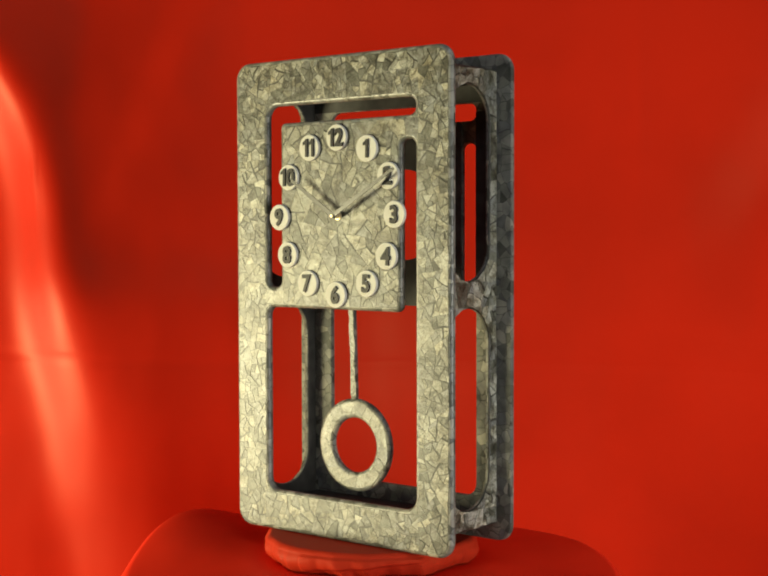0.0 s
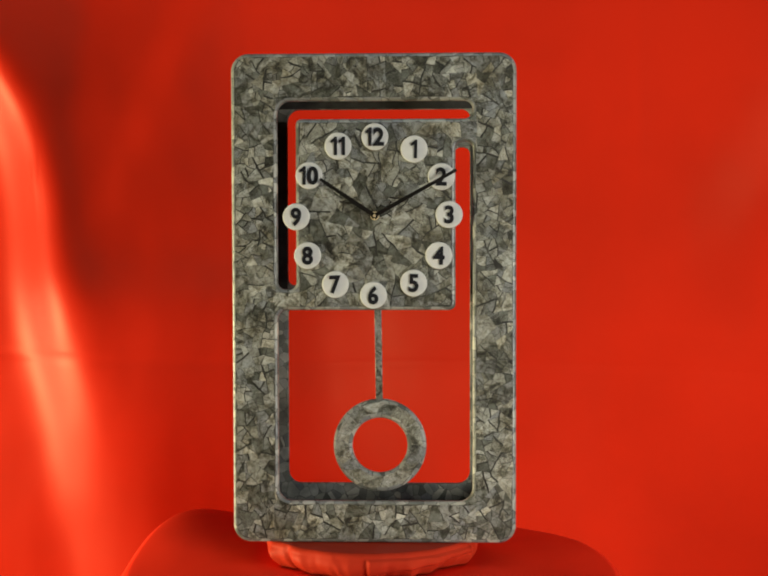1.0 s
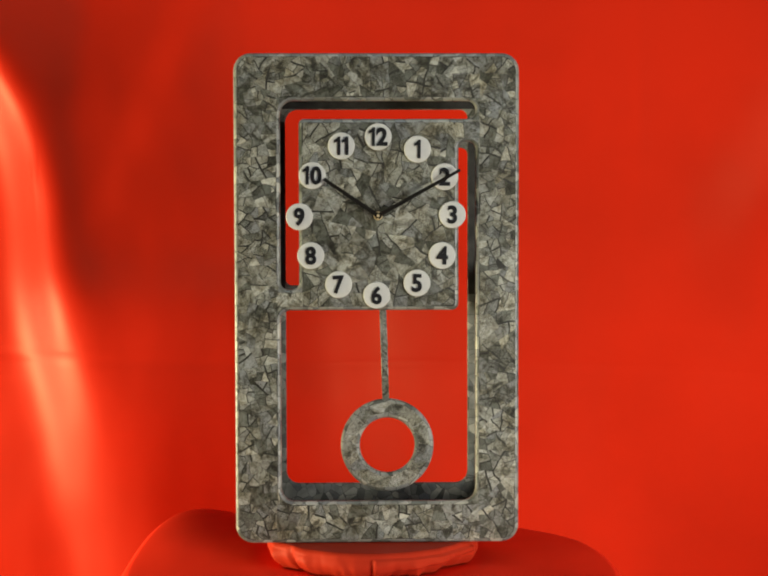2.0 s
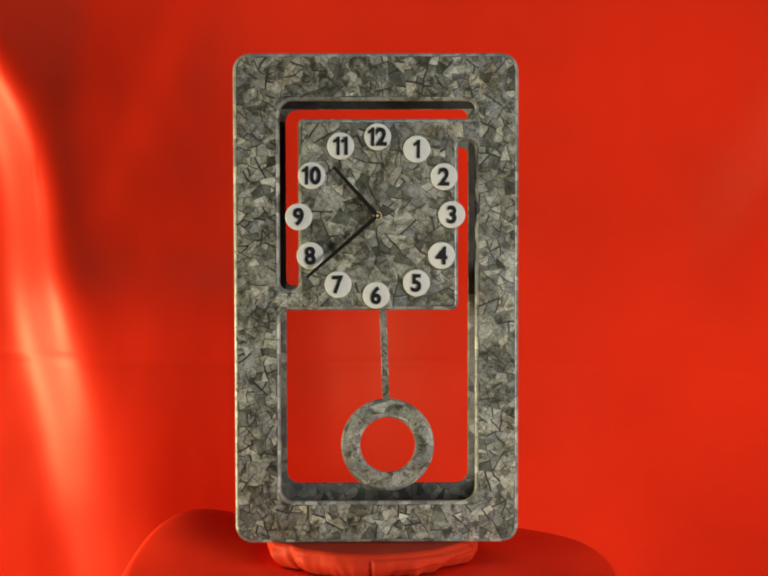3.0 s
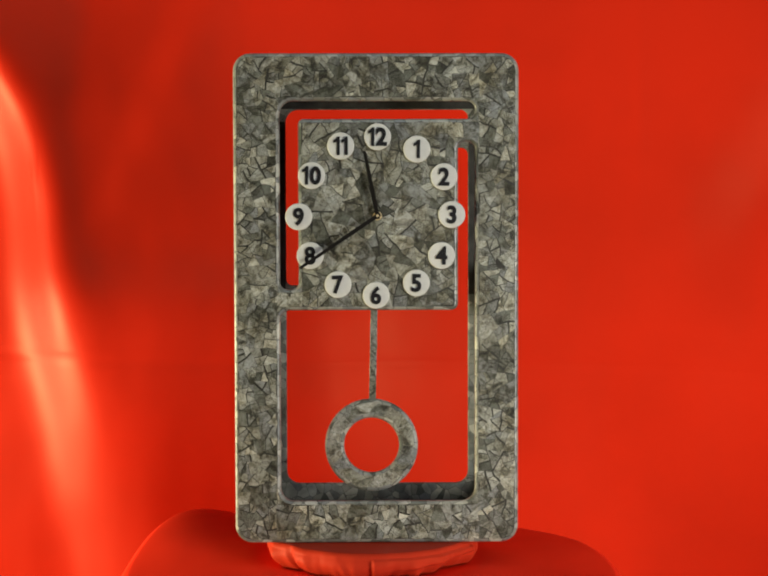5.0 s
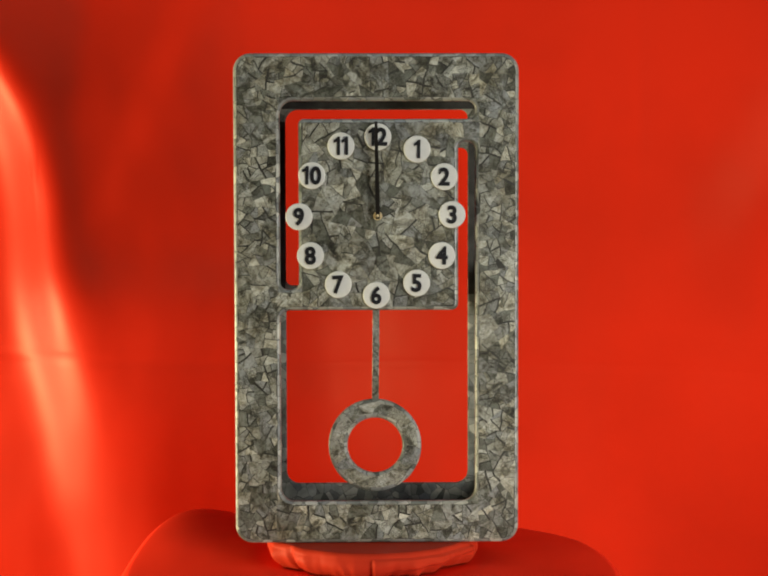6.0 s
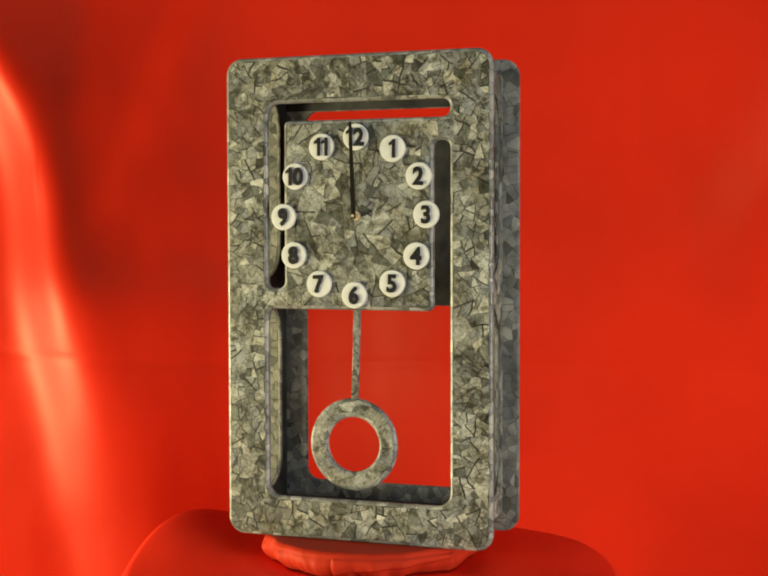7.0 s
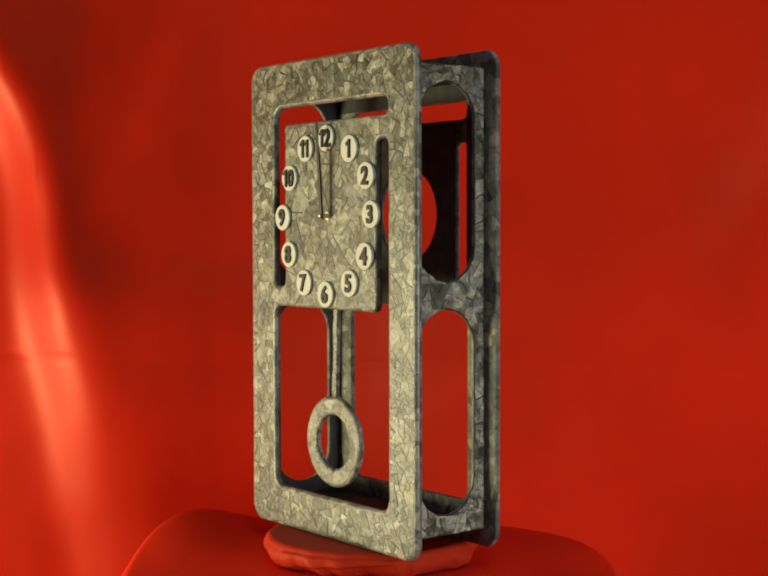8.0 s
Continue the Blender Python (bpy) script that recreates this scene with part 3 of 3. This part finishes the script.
def build_table():
    """A round table under a red cloth that falls to the floor."""
    table = tagged(new("round_table"), "small round table under a floor-length red satin cloth", "table")
    table.location = (AX, 0.0, 0)
    top = bmesh.new()
    bmesh.ops.create_cone(top, cap_ends=True, segments=64, radius1=0.165, radius2=0.165, depth=0.022, matrix=pose(0, 0, TABLE_Z - 0.024))
    part("tabletop", top, M_FLOOR, table)
    leg = bmesh.new()
    bmesh.ops.create_cone(leg, cap_ends=True, segments=24, radius1=0.16, radius2=0.03, depth=0.03, matrix=pose(0, 0, 0.017))
    bmesh.ops.create_cone(leg, cap_ends=True, segments=24, radius1=0.03, radius2=0.03, depth=TABLE_Z - 0.05, matrix=pose(0, 0, TABLE_Z / 2))
    part("pedestal", leg, M_FLOOR, table)

    def at(s, t):
        a = 2 * math.pi * s
        if t < 0.45:
            r = 0.231 * t / 0.45
            z = TABLE_Z + 0.0035 * noise.noise(Vector((r * math.cos(a) * 11, r * math.sin(a) * 11, 0))) * min(1, max(0, (r - 0.11) / 0.08))
        elif t < 0.6:
            q = (t - 0.45) / 0.15 * math.pi / 2
            r, z = 0.231 + 0.012 * math.sin(q) + 0.004 * noise.noise(Vector((math.cos(a) * 5, math.sin(a) * 5, 3))) * math.sin(q), TABLE_Z - 0.012 + 0.012 * math.cos(q) + 0.0035 * noise.noise(Vector((0.228 * math.cos(a) * 11, 0.228 * math.sin(a) * 11, 0))) * math.cos(q)
        else:
            k = (t - 0.6) / 0.4
            fold = 0.5 + 0.5 * math.sin(a * 11 + 1.2 * math.sin(a * 3))
            r, z = 0.243 + 0.004 * noise.noise(Vector((math.cos(a) * 5, math.sin(a) * 5, 3))) + k ** 0.8 * (0.03 + 0.05 * fold), TABLE_Z - 0.012 - k * (TABLE_Z - 0.03)
        x, y = r * math.cos(a), r * math.sin(a)
        z -= 0.13 * max(0.0, min(r, 0.24) - 0.115)
        z += 0.034 * math.exp(-((x + 0.20) / 0.09) ** 2 - ((y - 0.13) / 0.10) ** 2) + 0.008 * math.exp(-((x - 0.20) / 0.08) ** 2 - ((y - 0.13) / 0.12) ** 2)
        return (x, y, z)
    me = grid_mesh("tablecloth", 193, 81, at, M_SATIN_TABLE)
    cloth = new("tablecloth", me)
    cloth.parent = table
    tagged(cloth, "red satin tablecloth")
    return table


# sharp folds of the wrap round the turntable: angle, width, height
FOLDS = [(3.66, 0.20, 0.009), (3.90, 0.06, -0.006), (4.10, 0.16, 0.004), (4.45, 0.05, 0.002), (5.10, 0.09, 0.003), (5.55, 0.12, -0.003), (5.85, 0.10, 0.005), (0.4, 0.2, 0.005), (1.9, 0.15, 0.005), (2.7, 0.1, 0.004)]


def build_turntable():
    t = tagged(new("turntable"), "low round turntable wrapped in red satin, under the clock", "turntable")
    t.location = (AX, 0, TABLE_Z + 0.0015)
    core = bmesh.new()
    bmesh.ops.create_cone(core, cap_ends=True, segments=48, radius1=0.080, radius2=0.080, depth=0.016, matrix=pose(0, 0, 0.012))
    part("platter", core, M_PLASTIC, t)

    def at(s, k):
        a = 2 * math.pi * s
        p = Vector((math.cos(a), math.sin(a), 0))
        wave = 0.007 * noise.noise(p * 2.6) + 0.0035 * noise.noise(p * 7.0 + Vector((0, 0, 2 + 1.5 * k))) + 0.001 * noise.noise(p * 17.0)
        for mid, width, tall in FOLDS:
            wave += tall * max(0.0, 1 - abs((a - mid - 0.22 * (k - 0.8) + math.pi) % (2 * math.pi) - math.pi) / width)
        if k < 0.5:
            r, z = 0.096 * k / 0.5, 0.0232
        elif k < 0.62:
            q = (k - 0.5) / 0.12 * math.pi / 2
            r, z = 0.096 + (0.005 + wave * 0.3) * math.sin(q), 0.0182 + 0.005 * math.cos(q)
        else:
            q = (k - 0.62) / 0.38
            r = 0.101 + wave * (0.3 + 0.9 * q) - 0.010 * q * q + 0.002 * math.sin(q * math.pi)
            # a flap laid over the rest, its edge running down aslant
            turn = (a - 4.72) % (2 * math.pi)
            if turn < 1.2:
                r += 0.005 / (1 + math.exp(-(1.02 - 0.75 * turn ** 0.5 - q) / 0.025)) * min(1.0, (1.2 - turn) / 0.2)
            z = 0.0182 * (1 - q) + q * 0.0004
        return (r * math.cos(a), r * math.sin(a), z)
    cloth = new("wrap", grid_mesh("wrap", 361, 81, at, M_SATIN_WRAP))
    cloth.parent = t
    tagged(cloth, "gathered red satin wrap")
    return t


# ---------------------------------------------------------------- the room
def slab(name, *a, mat=M_PLASTER, label="", **k):
    ob = new(name, mesh_of(name, box(*a), mat))
    return tagged(ob, label, kind="structure", **k)


# Unseen room, added to enclose the light round the clock
def build_room():
    slab("floor", -2.2, 2.4, -3.2, 0.9, -0.1, 0.0, mat=M_FLOOR, label="brown boarded floor")
    slab("ceiling", -2.2, 2.4, -3.2, 0.9, 2.6, 2.7)
    slab("wall_north", -2.2, 2.4, 0.9, 1.0, 0, 2.6)
    slab("wall_south", -2.2, 2.4, -3.3, -3.2, 0, 2.6)
    slab("wall_east", 2.4, 2.5, -3.2, 0.9, 0, 2.6)
    # unseen west wall: an added opening for the key light beside the clock
    bm = box(-2.1, -2.0, -3.2, -0.62, 0, 2.6)
    add_box(bm, -2.1, -2.0, 0.34, 0.9, 0, 2.6)
    add_box(bm, -2.1, -2.0, -0.62, 0.34, 0, 0.36)
    add_box(bm, -2.1, -2.0, -0.62, 0.34, 1.05, 2.6)
    tagged(new("wall_west", mesh_of("wall_west", bm, M_PLASTER)), "unseen plaster wall with a low opening for the key light", kind="structure")


build_room()
build_curtain()
build_table()
turntable = build_turntable()
clock, front = build_clock()
build_movement(clock)
build_numbers(clock)
pendulum = build_pendulum(clock)
minute = part("minute_hand", hand_mesh(0.0855, 0.003, 0.0035, 0.0027), M_HAND, clock, "slim black minute hand", None)
hour = part("hour_hand", hand_mesh(0.0600, 0.003, 0.0037, 0.0028), M_HAND, clock, "shorter black hour hand", None)


def build_chips():
    """Shell chips on the front: those of the face and the nearer frame one by one, the rest joined."""
    rng = random.Random(21)
    rest, count = bmesh.new(), 0
    where = lambda x, z, h: (x + U0, YF - h, z + HALF)
    for kind, region, size in chip_regions():
        for poly in shards(region, size, rng):
            if count < 300:
                bm = bmesh.new()
                chip_into(bm, poly, 0.00022, rng, where)
                part("chip", bm, M_CHIP, front, smooth=None)
                count += 1
            else:
                chip_into(rest, poly, 0.00022, rng, where)
    for poly in fillets():
        chip_into(rest, poly, 0.00022, rng, where)
    tagged(part("chip_field", rest, M_CHIP, front, smooth=None), kind="stuff")


build_chips()

TURN = [(0, 39.0), (0.5, 20.45), (0.9, 5.7), (1.0, 2.06), (1.1, -0.7), (1.5, -1.22), (3.0, -0.48), (4.5, -0.37), (6.0, -0.73),
        (6.4, -0.6), (6.5, 2.06), (6.6, 5.7), (7.0, 19.9), (7.5, 35.81), (8.0, 52.13)]
SWING = [2.3, 0.8, 4.6, -6.8, 5.0, -6.6, -1.8, 5.3, -2.3, 4.9, 1.0, -1.4, -0.2, 1.0, -3.1, 3.2, -2.5, 3.1,
         -1.0, -2.6, 2.2, 3.0, -2.4, -1.4, 2.8, -2.0, 2.6, 0.6,
         -3.8, 1.2, 2.4, -1.0, 0.8, 2.5, 2.2, -2.4, -3.0, 1.3, -2.1, -1.4, -2.9, 1.6, -2.4, 2.3, 2.4, -2.0, -1.6, -2.3,
         1.8, 2.2, -1.6, 1.4, 2.3, -2.2, -1.2, 2.0, -1.8, 1.2,
         -1.6, -2.2, -0.8, 2.1, 1.0, -1.0, -2.2, -1.8, 1.0, 1.6, 0.4, -0.1, -2.3, 2.3, -2.2, 2.3, -2.4, 1.7, -2.2, -0.3, -2.9, 0.3, -2.8]
MINUTES = [(0, 61), (1.7, 61), (2.05, 61), (2.2, 76), (2.4, 114), (2.6, 151), (2.8, 188), (2.9, 202), (3.0, 229), (3.1, 240), (3.2, 256), (3.3, 269), (3.4, 299),
           (3.5, 318), (3.6, 332), (3.7, 350), (3.8, 376), (3.9, 394), (4.0, 404), (4.1, 422), (4.2, 451), (4.3, 467), (4.4, 481),
           (4.5, 496), (4.6, 526), (4.7, 540), (4.9, 577), (5.1, 614), (5.3, 651), (5.5, 688), (5.65, 714), (5.75, 719), (6.0, 719), (8.0, 719)]


def motions():
    walk(clock, [(t, pose(AX, 0, ZC - HALF, 0, 0, -a)) for t, a in TURN])
    walk(turntable, [(t, pose(AX, 0, TABLE_Z + 0.0015, 0, 0, -a)) for t, a in TURN])
    walk(pendulum, [(i / 10, pose(HUB[0] + U0, -0.040, HUB[1] + LIFT + HALF, 0, -a * 0.2135 / (0.2135 + LIFT), 0)) for i, a in enumerate(SWING)])
    hx, hz = HUB[0] + U0, HUB[1] + HALF
    walk(minute, [(t, pose(hx, YF - 0.0080, hz, 0, a, 0) @ pose(0, 0, 0, 2.4)) for t, a in MINUTES])
    walk(hour, [(t, pose(hx, YF - 0.0068, hz, 0, 299 + a / 12, 0) @ pose(0, 0, 0, 2.4)) for t, a in MINUTES])


motions()
